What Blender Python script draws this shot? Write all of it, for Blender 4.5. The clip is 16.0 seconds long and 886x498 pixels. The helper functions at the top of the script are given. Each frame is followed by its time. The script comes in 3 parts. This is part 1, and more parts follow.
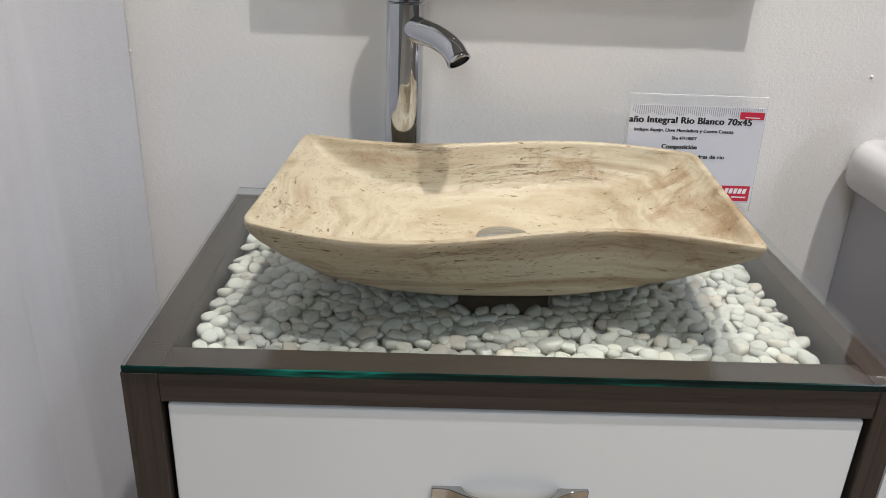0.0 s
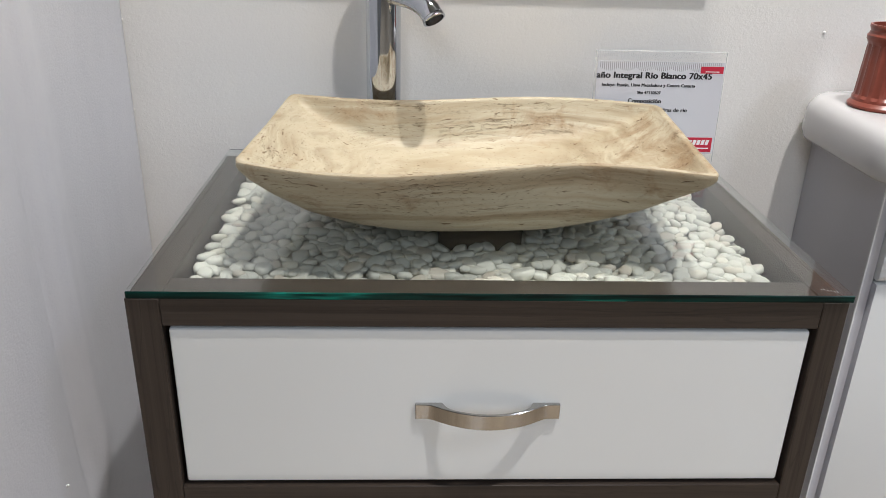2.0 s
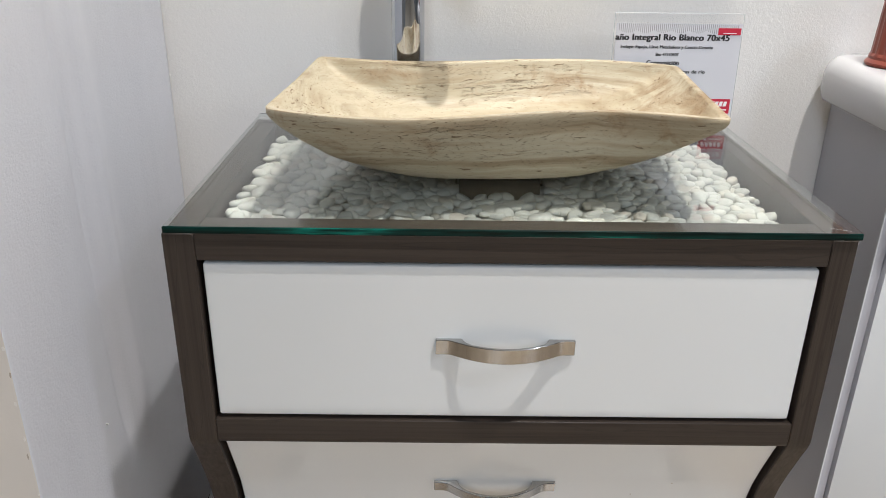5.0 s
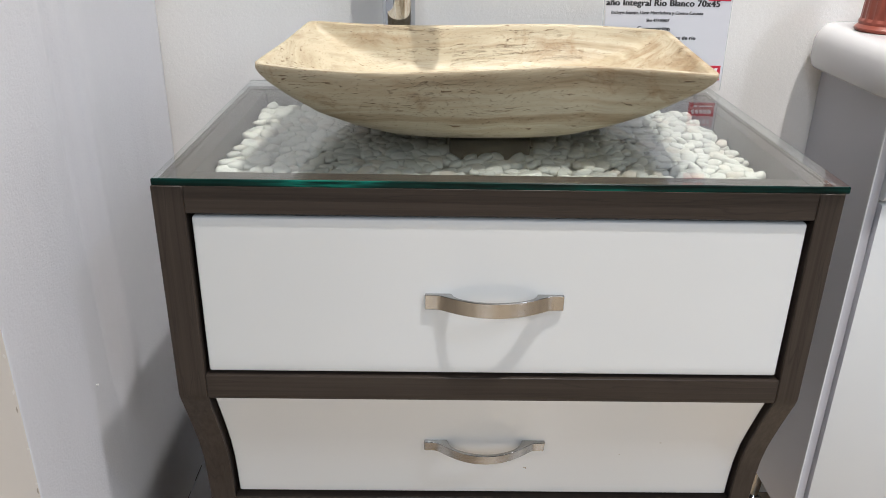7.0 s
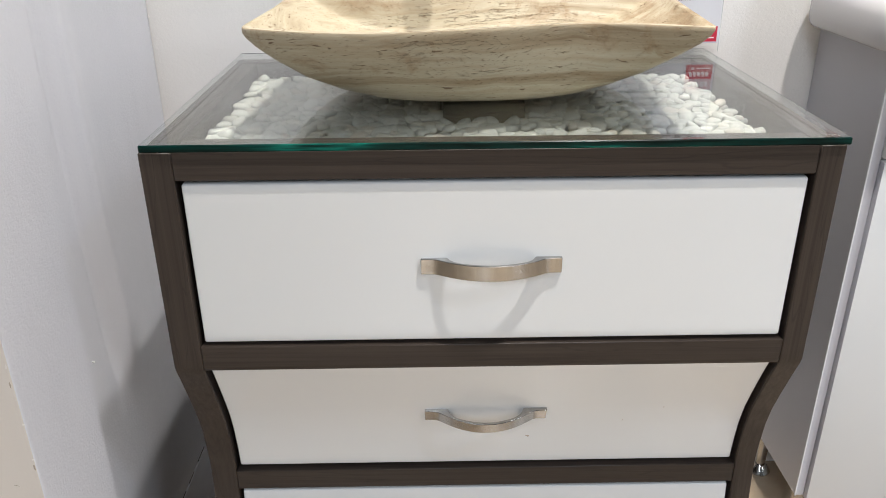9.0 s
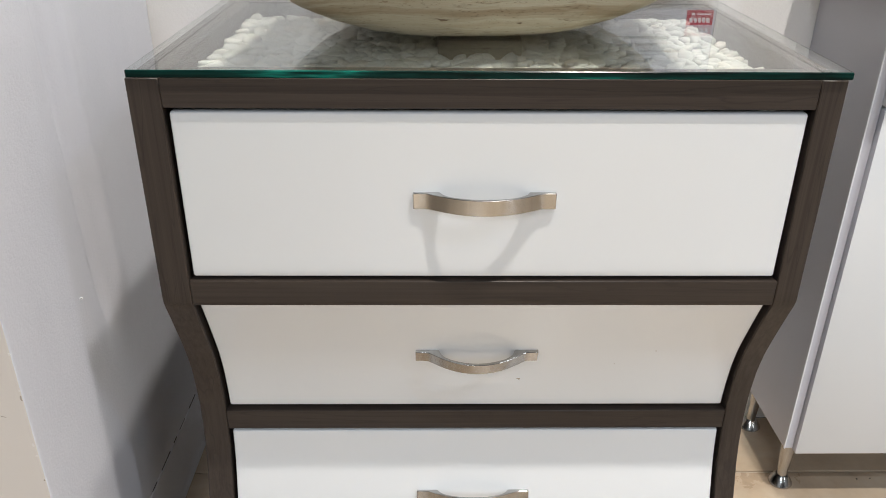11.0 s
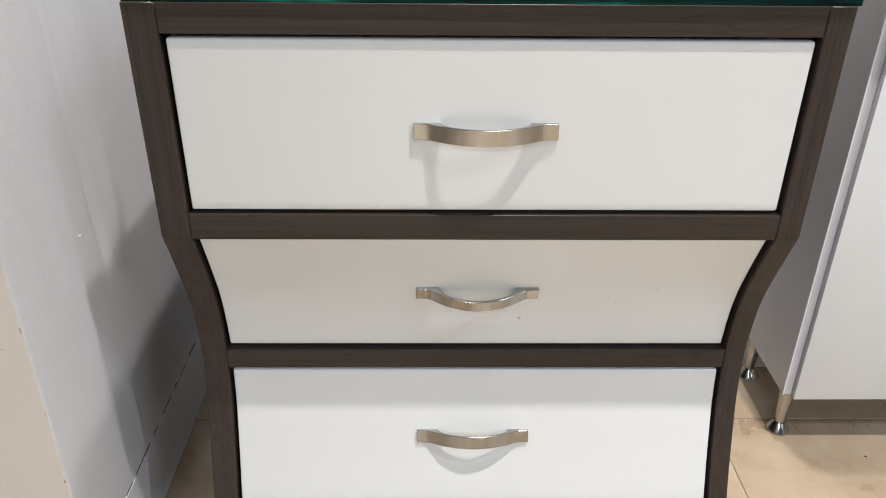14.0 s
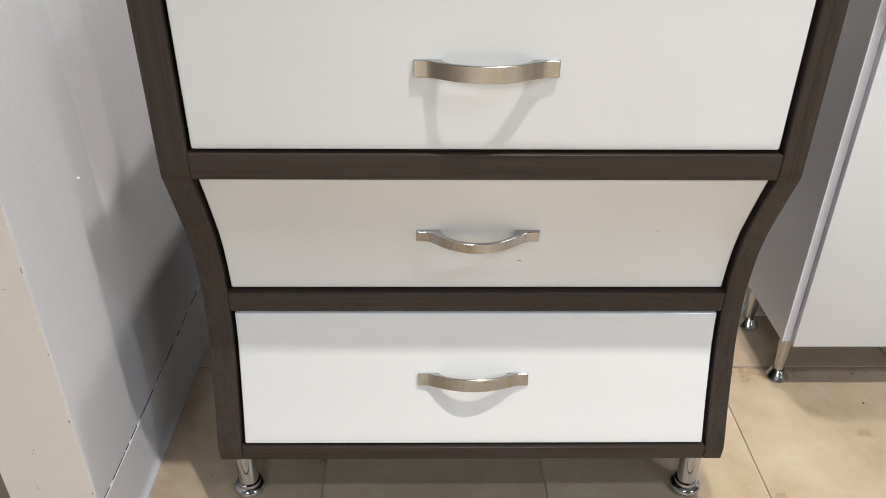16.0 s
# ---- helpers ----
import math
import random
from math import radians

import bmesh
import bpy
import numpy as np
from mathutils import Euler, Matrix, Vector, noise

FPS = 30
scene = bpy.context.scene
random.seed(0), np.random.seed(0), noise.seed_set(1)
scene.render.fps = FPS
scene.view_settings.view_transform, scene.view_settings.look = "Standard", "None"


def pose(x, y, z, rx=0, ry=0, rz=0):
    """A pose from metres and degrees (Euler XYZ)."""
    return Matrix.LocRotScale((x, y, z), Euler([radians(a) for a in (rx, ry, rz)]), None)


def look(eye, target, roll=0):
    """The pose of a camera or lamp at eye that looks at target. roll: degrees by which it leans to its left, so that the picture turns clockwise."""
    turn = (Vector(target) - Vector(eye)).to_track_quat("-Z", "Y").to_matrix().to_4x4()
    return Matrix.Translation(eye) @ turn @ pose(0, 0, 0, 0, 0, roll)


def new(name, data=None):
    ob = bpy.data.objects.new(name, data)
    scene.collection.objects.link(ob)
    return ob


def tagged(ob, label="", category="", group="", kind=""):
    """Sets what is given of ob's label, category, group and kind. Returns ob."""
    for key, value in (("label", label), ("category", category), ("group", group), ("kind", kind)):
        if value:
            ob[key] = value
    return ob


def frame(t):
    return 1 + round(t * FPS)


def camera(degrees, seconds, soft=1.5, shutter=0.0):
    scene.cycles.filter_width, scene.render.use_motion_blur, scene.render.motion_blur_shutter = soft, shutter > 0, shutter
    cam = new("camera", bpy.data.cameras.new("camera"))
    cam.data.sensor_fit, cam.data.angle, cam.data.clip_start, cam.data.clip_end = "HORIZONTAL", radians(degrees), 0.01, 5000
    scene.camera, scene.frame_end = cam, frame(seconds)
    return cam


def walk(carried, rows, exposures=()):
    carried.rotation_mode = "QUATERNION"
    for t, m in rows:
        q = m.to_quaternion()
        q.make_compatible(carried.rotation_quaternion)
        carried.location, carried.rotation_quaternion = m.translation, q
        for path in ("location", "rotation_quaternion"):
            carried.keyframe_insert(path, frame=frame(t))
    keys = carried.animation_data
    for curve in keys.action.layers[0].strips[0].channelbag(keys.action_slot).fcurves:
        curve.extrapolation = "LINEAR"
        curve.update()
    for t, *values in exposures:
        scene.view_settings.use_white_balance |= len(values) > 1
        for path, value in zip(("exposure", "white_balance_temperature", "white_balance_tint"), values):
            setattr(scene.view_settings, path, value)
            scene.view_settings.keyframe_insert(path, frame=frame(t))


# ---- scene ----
cam = camera(58.3, 16.0, 0.5)
PATH = [
    (0, (-0.096, -0.6, 1.186), (-0.037, 1.232, 0.387), 2.5),
    (0.5, (-0.098, -0.624, 1.177), (-0.036, 1.21, 0.381), 2.2),
    (1, (-0.101, -0.642, 1.172), (-0.027, 1.192, 0.377), 1.9),
    (1.5, (-0.082, -0.657, 1.16), (0.0, 1.175, 0.362), 1.6),
    (2, (-0.086, -0.683, 1.149), (0.001, 1.149, 0.351), 1.6),
    (2.5, (-0.088, -0.704, 1.141), (-0.037, 1.128, 0.341), 1.8),
    (3, (-0.086, -0.715, 1.136), (-0.062, 1.117, 0.334), 1.1),
    (3.5, (-0.087, -0.722, 1.131), (-0.075, 1.111, 0.33), 0.8),
    (6, (-0.071, -0.753, 1.086), (-0.052, 1.083, 0.294), 0.8),
    (6.5, (-0.072, -0.758, 1.078), (-0.045, 1.076, 0.282), 0.9),
    (7, (-0.07, -0.759, 1.067), (-0.044, 1.07, 0.26), 1.0),
    (7.5, (-0.069, -0.758, 1.058), (-0.044, 1.065, 0.236), 0.9),
    (8, (-0.07, -0.757, 1.051), (-0.042, 1.061, 0.216), 0.5),
    (8.5, (-0.069, -0.755, 1.043), (-0.041, 1.06, 0.204), -0.1),
    (9, (-0.062, -0.757, 1.037), (-0.043, 1.061, 0.204), -0.5),
    (11.5, (-0.058, -0.765, 0.989), (-0.028, 1.014, 0.077), 0.6),
    (12, (-0.061, -0.767, 0.983), (-0.03, 1.008, 0.062), 0.6),
    (12.5, (-0.061, -0.769, 0.975), (-0.031, 1.002, 0.046), 0.7),
    (13, (-0.06, -0.771, 0.97), (-0.031, 0.995, 0.032), 0.8),
    (13.5, (-0.062, -0.773, 0.964), (-0.031, 0.988, 0.016), 0.8),
    (14, (-0.06, -0.775, 0.96), (-0.029, 0.976, -0.006), 0.6),
    (14.5, (-0.058, -0.776, 0.955), (-0.03, 0.964, -0.032), 0.5),
    (15, (-0.06, -0.78, 0.95), (-0.03, 0.947, -0.058), 0.4),
    (15.5, (-0.057, -0.782, 0.944), (-0.03, 0.932, -0.087), 0.4),
    (16, (-0.058, -0.785, 0.938), (-0.032, 0.918, -0.11), 0.5),
]
EXPOSURES = [(0, -1.08, 6340, 10.5), (1.5, -1.00, 6340, 10.5), (3.5, -0.85, 6290, 10), (6, -0.73, 6280, 10), (8, -0.58, 6330, 10.5), (12, -0.46, 6480, 10), (16, -0.47, 6590, 9.5)]
walk(cam, [(t, look(eye, target, roll)) for t, eye, target, roll in PATH], EXPOSURES)

# ---- light ----
world = bpy.data.worlds.new("showroom")
scene.world = world
world.use_nodes = True
world.node_tree.nodes["Background"].inputs[0].default_value = (0.9, 0.93, 1.0, 1)
world.node_tree.nodes["Background"].inputs[1].default_value = 0.05


def disc_lamp(name, x, y, z, size, watts, colour, target=None, spread=180):
    data = bpy.data.lights.new(name, "AREA")
    data.shape, data.size, data.energy, data.color = "DISK", size, watts, colour
    data.spread = radians(spread)
    ob = new(name, data)
    ob.matrix_world = look((x, y, z), target or (x, y + 1e-3, 0))
    return ob


disc_lamp("downlight", 0.60, -0.55, 3.38, 0.08, 54, (1.0, 0.962, 0.912), None, 120)
disc_lamp("downlight", 0.30, 0.26, 3.38, 0.06, 7.6, (1.0, 0.95, 0.89), (0.02, 0.22, 0.85), 44)
disc_lamp("downlight", 2.20, -1.52, 3.38, 0.10, 46, (0.80, 0.88, 1.0), None, 130)
# two unseen spots, added to bounce floor light onto the middle drawer
disc_lamp("downlight", -0.10, -2.10, 3.38, 0.10, 24, (0.97, 0.985, 0.965), None, 54)
disc_lamp("downlight", 1.20, -2.50, 3.38, 0.10, 18, (0.97, 0.985, 0.965), None, 60)
# unseen panels added as cool fill for the drawer fronts
for x, y, watts in ((-0.9, -4.4, 138), (-0.9, -6.8, 160), (4.0, -4.6, 70), (5.2, -5.6, 80), (5.4, -7.6, 90)):
    panel = bpy.data.lights.new("ceiling_panel", "AREA")
    panel.shape, panel.size, panel.size_y, panel.energy, panel.color = "RECTANGLE", 1.2, 1.2, watts, (0.80, 0.89, 1.0)
    new("ceiling_panel", panel).matrix_world = look((x, y, 3.40), (x, y + 0.001, 0))


# ---- materials ----
def material(name, colour=(0.8, 0.8, 0.8), rough=0.5, metal=0.0, **more):
    m = bpy.data.materials.new(name)
    m.use_nodes = True
    b = m.node_tree.nodes["Principled BSDF"]
    b.inputs["Base Color"].default_value = (*colour, 1)
    b.inputs["Roughness"].default_value = rough
    b.inputs["Metallic"].default_value = metal
    for key, value in more.items():
        b.inputs[key.replace("_", " ")].default_value = value
    return m


class Nodes:
    """Short names for the nodes of one material."""

    def __init__(self, m):
        self.t = m.node_tree
        self.b = self.t.nodes["Principled BSDF"]
        self.coord = self.t.nodes.new("ShaderNodeTexCoord").outputs["Object"]

    def link(self, a, b):
        self.t.links.new(a, b)

    def mapped(self, scale=(1, 1, 1), turn=(0, 0, 0), source=None):
        n = self.t.nodes.new("ShaderNodeMapping")
        n.inputs["Scale"].default_value = scale
        n.inputs["Rotation"].default_value = [radians(a) for a in turn]
        self.link(source or self.coord, n.inputs["Vector"])
        return n.outputs[0]

    def noise(self, scale, detail=4, rough=0.55, vector=None, distort=0.0):
        n = self.t.nodes.new("ShaderNodeTexNoise")
        n.inputs["Scale"].default_value = scale
        n.inputs["Detail"].default_value = detail
        n.inputs["Roughness"].default_value = rough
        n.inputs["Distortion"].default_value = distort
        self.link(vector or self.coord, n.inputs["Vector"])
        return n.outputs["Fac"]

    def ramp(self, fac, *stops):
        n = self.t.nodes.new("ShaderNodeValToRGB")
        e = n.color_ramp.elements
        while len(e) < len(stops):
            e.new(0.5)
        for el, (at, c) in zip(e, stops):
            el.position = at
            el.color = (*c, 1) if isinstance(c, tuple) else (c, c, c, 1)
        self.link(fac, n.inputs[0])
        return n.outputs[0]

    def mix(self, fac, a, b, mode="MIX"):
        n = self.t.nodes.new("ShaderNodeMix")
        n.data_type, n.blend_type = "RGBA", mode
        for socket, v in ((n.inputs["Factor"], fac), (n.inputs["A"], a), (n.inputs["B"], b)):
            if isinstance(v, (int, float)):
                socket.default_value = v if socket.type == "VALUE" else (v, v, v, 1)
            elif isinstance(v, tuple):
                socket.default_value = (*v, 1)
            else:
                self.link(v, socket)
        return n.outputs["Result"]

    def maths(self, op, a, b=0.0):
        n = self.t.nodes.new("ShaderNodeMath")
        n.operation = op
        for socket, v in zip(n.inputs, (a, b)):
            if isinstance(v, (int, float)):
                socket.default_value = v
            else:
                self.link(v, socket)
        return n.outputs[0]

    def colour(self, out):
        self.link(out, self.b.inputs["Base Color"])

    def rough(self, out):
        self.link(out, self.b.inputs["Roughness"])

    def bump(self, height, distance, strength=1.0):
        n = self.t.nodes.new("ShaderNodeBump")
        n.inputs["Strength"].default_value = strength
        n.inputs["Distance"].default_value = distance
        self.link(height, n.inputs["Height"])
        self.link(n.outputs[0], self.b.inputs["Normal"])


def wall_paint(name, base, tint, relief=0.5):
    m = material(name, base, 0.6)
    n = Nodes(m)
    cloud = n.noise(2.2, 3)
    n.colour(n.mix(n.ramp(cloud, (0.35, 0.0), (0.7, 1.0)), base, tint))
    roller = n.noise(300, 4, 0.6, n.mapped((0.85, 0.85, 1.0)))
    broad = n.noise(60, 2)
    n.bump(n.maths("ADD", n.maths("MULTIPLY", roller, 0.7), n.maths("MULTIPLY", broad, 0.5)), 0.0022, relief)
    n.rough(n.ramp(broad, (0.3, 0.5), (0.7, 0.62)))
    return m


def laminate(name, turn):
    m = material(name, (0.06, 0.048, 0.040), 0.42, Specular_IOR_Level=0.3)
    n = Nodes(m)
    v = n.mapped((1.0, 1.0, 1.0), turn)
    streak = n.noise(1.0, 5, 0.6, n.mapped((2.5, 240, 240), (0, 0, 0), v), 0.3)
    pore = n.noise(1.0, 3, 0.55, n.mapped((16, 900, 900), (0, 0, 0), v))
    vein = n.noise(1.0, 3, 0.5, n.mapped((3.0, 40, 40), (0, 0, 0), v), 0.8)
    c = n.ramp(streak, (0.33, (0.035, 0.0255, 0.0205)), (0.5, (0.044, 0.033, 0.0265)), (0.68, (0.053, 0.040, 0.032)))
    c = n.mix(n.ramp(vein, (0.482, 0.0), (0.497, 0.65), (0.512, 0.0)), c, (0.026, 0.020, 0.017))
    c = n.mix(n.ramp(pore, (0.32, 0.35), (0.44, 0.0)), c, (0.026, 0.020, 0.017))
    n.colour(c)
    n.rough(n.ramp(streak, (0.3, 0.48), (0.7, 0.38)))
    n.bump(pore, 0.0002, 0.5)
    return m


def lacquer(name, base):
    m = material(name, base, 0.12, Specular_IOR_Level=0.5)
    n = Nodes(m)
    n.rough(n.ramp(n.noise(7, 4), (0.3, 0.07), (0.75, 0.16)))
    n.bump(n.noise(9, 2), 0.0012, 0.10)
    n.colour(n.mix(n.ramp(n.noise(3, 3), (0.3, 0.0), (0.8, 0.5)), base, tuple(c * 0.95 for c in base)))
    return m


def travertine():
    m = material("travertine", (0.6, 0.5, 0.36), 0.55, Specular_IOR_Level=0.35)
    n = Nodes(m)
    warp = n.noise(7, 3, 0.5)
    warped = n.t.nodes.new("ShaderNodeVectorMath")
    warped.operation = "ADD"
    shift = n.t.nodes.new("ShaderNodeCombineXYZ")
    n.link(n.maths("MULTIPLY", n.maths("SUBTRACT", warp, 0.5), 0.03), shift.inputs["Z"])
    n.link(n.coord, warped.inputs[0])
    n.link(shift.outputs[0], warped.inputs[1])
    v = warped.outputs[0]
    band = n.noise(1.0, 4, 0.6, n.mapped((3, 5, 60), (0, 0, 0), v))
    fine = n.noise(1.0, 5, 0.7, n.mapped((34, 50, 260), (0, 0, 0), v))
    cloud = n.noise(15.0, 7, 0.74, None, 0.6)
    c = n.ramp(band, (0.28, (0.235, 0.172, 0.100)), (0.42, (0.36, 0.295, 0.195)), (0.55, (0.44, 0.385, 0.275)), (0.70, (0.262, 0.198, 0.117)))
    c = n.mix(n.ramp(fine, (0.30, 0.28), (0.46, 0.0)), c, (0.40, 0.30, 0.19))
    c = n.mix(n.ramp(fine, (0.58, 0.0), (0.75, 0.45)), c, (0.53, 0.475, 0.38))
    # rusty stains where iron has run into the stone
    stain = cloud
    for spot, wide, much in (((0.215, 0.300, 0.882), (14, 9, 22), 0.18), ((0.228, 0.175, 0.888), (13, 11, 24), 0.19), ((0.085, 0.375, 0.876), (9, 14, 30), 0.08), ((-0.16, 0.39, 0.893), (8, 16, 50), 0.12)):
        n_map = n.t.nodes.new("ShaderNodeMapping")
        n_map.inputs["Location"].default_value = [-p * w for p, w in zip(spot, wide)]
        n_map.inputs["Scale"].default_value = wide
        n.link(v, n_map.inputs["Vector"])
        size = n.t.nodes.new("ShaderNodeVectorMath")
        size.operation = "LENGTH"
        n.link(n_map.outputs[0], size.inputs[0])
        stain = n.maths("ADD", stain, n.maths("MULTIPLY", n.ramp(size.outputs["Value"], (0.0, 1.0), (1.15, 0.0)), much))
    cloud = stain
    rust = n.ramp(cloud, (0.565, 0.0), (0.70, 1.0))
    c = n.mix(n.maths("MULTIPLY", rust, 0.60), c, (0.25, 0.15, 0.068))
    scribble = n.noise(1.0, 5, 0.65, n.mapped((50, 60, 110), (0, 0, 0), v), 2.2)
    lines = n.maths("MULTIPLY", n.ramp(scribble, (0.474, 0.0), (0.492, 1.0), (0.510, 0.0)), n.ramp(cloud, (0.60, 0.0), (0.72, 1.0)))
    c = n.mix(n.maths("MULTIPLY", lines, 0.6), c, (0.15, 0.09, 0.045))
    # broken seams along the layers, thicker in some layers
    layer = n.ramp(n.noise(1.0, 3, 0.6, n.mapped((7, 9, 42), (0, 0, 0), v)), (0.53, 0.0), (0.62, 1.0))
    seam = n.noise(1.0, 5, 0.62, n.mapped((16, 30, 170), (0, 0, 0), v), 1.1)
    n_map = n.t.nodes.new("ShaderNodeMapping")
    n_map.inputs["Location"].default_value = (0.0, -0.37 * 12, -0.868 * 70)
    n_map.inputs["Scale"].default_value = (4.2, 12, 70)
    n.link(v, n_map.inputs["Vector"])
    size = n.t.nodes.new("ShaderNodeVectorMath")
    size.operation = "LENGTH"
    n.link(n_map.outputs[0], size.inputs[0])
    layer = n.maths("MAXIMUM", layer, n.ramp(size.outputs["Value"], (0.55, 1.0), (1.0, 0.0)))
    crack = n.maths("MULTIPLY", n.ramp(seam, (0.480, 0.0), (0.497, 1.0), (0.514, 0.0)), n.maths("MULTIPLY", layer, n.ramp(n.noise(32, 3, 0.6), (0.44, 0.0), (0.54, 1.0))))
    c = n.mix(n.maths("MULTIPLY", crack, 0.9), c, (0.13, 0.075, 0.035))
    # fine open pores of uneven size, drawn out along the layers
    small = n.ramp(n.noise(1.0, 2, 0.5, n.mapped((80, 110, 560), (5, 3, 0), v)), (0.655, 0.0), (0.68, 1.0))
    here = n.ramp(n.noise(13, 3, 0.6), (0.50, 0.04), (0.64, 1.0))
    big = n.ramp(n.noise(1.0, 3, 0.55, n.mapped((34, 50, 230), (-4, 3, 0), v), 0.5), (0.688, 0.0), (0.704, 1.0))
    dust = n.ramp(n.noise(1.0, 1, 0.5, n.mapped((300, 380, 1000), (0, 0, 0), v)), (0.69, 0.0), (0.72, 1.0))
    pit = n.maths("MAXIMUM", n.maths("MULTIPLY", small, here), n.maths("MAXIMUM", big, n.maths("MULTIPLY", dust, 0.6)))
    c = n.mix(n.maths("MULTIPLY", pit, 0.85), c, (0.14, 0.085, 0.045))
    n.colour(c)
    n.rough(n.ramp(pit, (0.0, 0.52), (0.6, 0.85)))
    deep = n.maths("ADD", pit, n.maths("MULTIPLY", n.maths("ADD", crack, lines), 0.5))
    n.bump(n.maths("SUBTRACT", n.maths("MULTIPLY", fine, 0.10), deep), 0.0014, 0.9)
    return m


def pebble_paint():
    m = material("white_pebble", (0.8, 0.8, 0.76), 0.55, Specular_IOR_Level=0.35)
    n = Nodes(m)
    info = n.t.nodes.new("ShaderNodeObjectInfo").outputs["Random"]
    island = n.t.nodes.new("ShaderNodeNewGeometry").outputs["Random Per Island"]
    pick = n.maths("FRACT", n.maths("ADD", n.maths("MULTIPLY", info, 7.31), island))
    c = n.ramp(pick, (0.0, (0.47, 0.46, 0.42)), (0.35, (0.565, 0.552, 0.50)), (0.72, (0.63, 0.612, 0.555)), (0.88, (0.60, 0.565, 0.49)), (0.97, (0.56, 0.495, 0.425)))
    c = n.mix(n.ramp(n.noise(90, 4), (0.45, 0.0), (0.75, 0.6)), c, (0.66, 0.62, 0.54))
    n.colour(c)
    n.bump(n.noise(260, 3), 0.0006, 0.4)
    return m


def tile_paint():
    m = material("floor_tile", (0.5, 0.4, 0.29), 0.3)
    n = Nodes(m)
    info = n.t.nodes.new("ShaderNodeObjectInfo").outputs["Random"]
    shift = n.t.nodes.new("ShaderNodeCombineXYZ")
    n.link(n.maths("MULTIPLY", info, 37.0), shift.inputs["X"])
    n.link(n.maths("MULTIPLY", info, 91.0), shift.inputs["Y"])
    moved = n.t.nodes.new("ShaderNodeVectorMath")
    n.link(n.coord, moved.inputs[0])
    n.link(shift.outputs[0], moved.inputs[1])
    n.coord = moved.outputs[0]
    cloud = n.noise(4.2, 6, 0.62, None, 0.15)
    fine = n.noise(38, 5, 0.6)
    c = n.ramp(cloud, (0.32, (0.215, 0.152, 0.098)), (0.44, (0.33, 0.256, 0.180)), (0.55, (0.388, 0.314, 0.230)), (0.68, (0.468, 0.402, 0.308)))
    c = n.mix(n.ramp(fine, (0.36, 0.35), (0.6, 0.0)), c, (0.40, 0.29, 0.19))
    c = n.mix(n.ramp(n.noise(150, 2), (0.22, 0.6), (0.28, 0.0)), c, (0.22, 0.15, 0.1))
    c = n.mix(n.maths("MULTIPLY", info, 0.25), c, (0.46, 0.37, 0.27))
    n.colour(c)
    n.rough(n.ramp(cloud, (0.3, 0.24), (0.7, 0.42)))
    n.bump(n.noise(60, 3), 0.0006, 0.25)
    return m


def brushed(name, colour, rough, scale, uneven=0.03):
    m = material(name, colour, rough, 1.0)
    n = Nodes(m)
    grain = n.noise(1.0, 2, 0.5, n.mapped(scale))
    n.rough(n.ramp(grain, (0.3, rough - uneven), (0.7, rough + uneven)))
    fine = n.maths("ADD", n.maths("MULTIPLY", grain, 0.5), n.maths("MULTIPLY", n.noise(1.0, 2, 0.5, n.mapped((scale[0] * 0.06, 2, 2))), 0.5))
    n.colour(n.mix(n.ramp(fine, (0.36, 0.0), (0.64, 1.0)), tuple(c * 0.88 for c in colour), tuple(min(1.0, c * 1.10) for c in colour)))
    return m


def thin_glass(name, tint, gloss=1.0):
    m = bpy.data.materials.new(name)
    m.use_nodes = True
    t = m.node_tree
    t.nodes.remove(t.nodes["Principled BSDF"])
    clear, shine = t.nodes.new("ShaderNodeBsdfTransparent"), t.nodes.new("ShaderNodeBsdfGlossy")
    clear.inputs[0].default_value = (*tint, 1)
    shine.inputs["Roughness"].default_value = 0.01
    edge, both = t.nodes.new("ShaderNodeLayerWeight"), t.nodes.new("ShaderNodeMixShader")
    edge.inputs[0].default_value = 0.5
    steep, share = t.nodes.new("ShaderNodeMath"), t.nodes.new("ShaderNodeMath")
    steep.operation, share.operation = "POWER", "MULTIPLY_ADD"
    steep.inputs[1].default_value = 5.0
    share.inputs[1].default_value, share.inputs[2].default_value = 0.96 * gloss, 0.04 * gloss
    t.links.new(edge.outputs["Facing"], steep.inputs[0])
    t.links.new(steep.outputs[0], share.inputs[0])
    t.links.new(share.outputs[0], both.inputs[0])
    t.links.new(clear.outputs[0], both.inputs[1])
    t.links.new(shine.outputs[0], both.inputs[2])
    t.links.new(both.outputs[0], t.nodes["Material Output"].inputs[0])
    return m


def glass_edge():
    """The polished green edge of the pane, reflections painted in as brighter and darker stretches along it."""
    m = material("green_glass_edge", (0.002, 0.05, 0.04), 0.2, Specular_IOR_Level=0.12)
    n = Nodes(m)
    # light and dark stretches in the colour stand in for reflections
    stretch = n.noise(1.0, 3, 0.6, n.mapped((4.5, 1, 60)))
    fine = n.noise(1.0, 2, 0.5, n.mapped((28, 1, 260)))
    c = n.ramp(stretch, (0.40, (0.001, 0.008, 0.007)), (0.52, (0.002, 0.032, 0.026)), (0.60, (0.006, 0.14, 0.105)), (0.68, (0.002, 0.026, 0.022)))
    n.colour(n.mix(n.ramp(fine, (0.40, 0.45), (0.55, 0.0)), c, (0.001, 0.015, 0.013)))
    return m


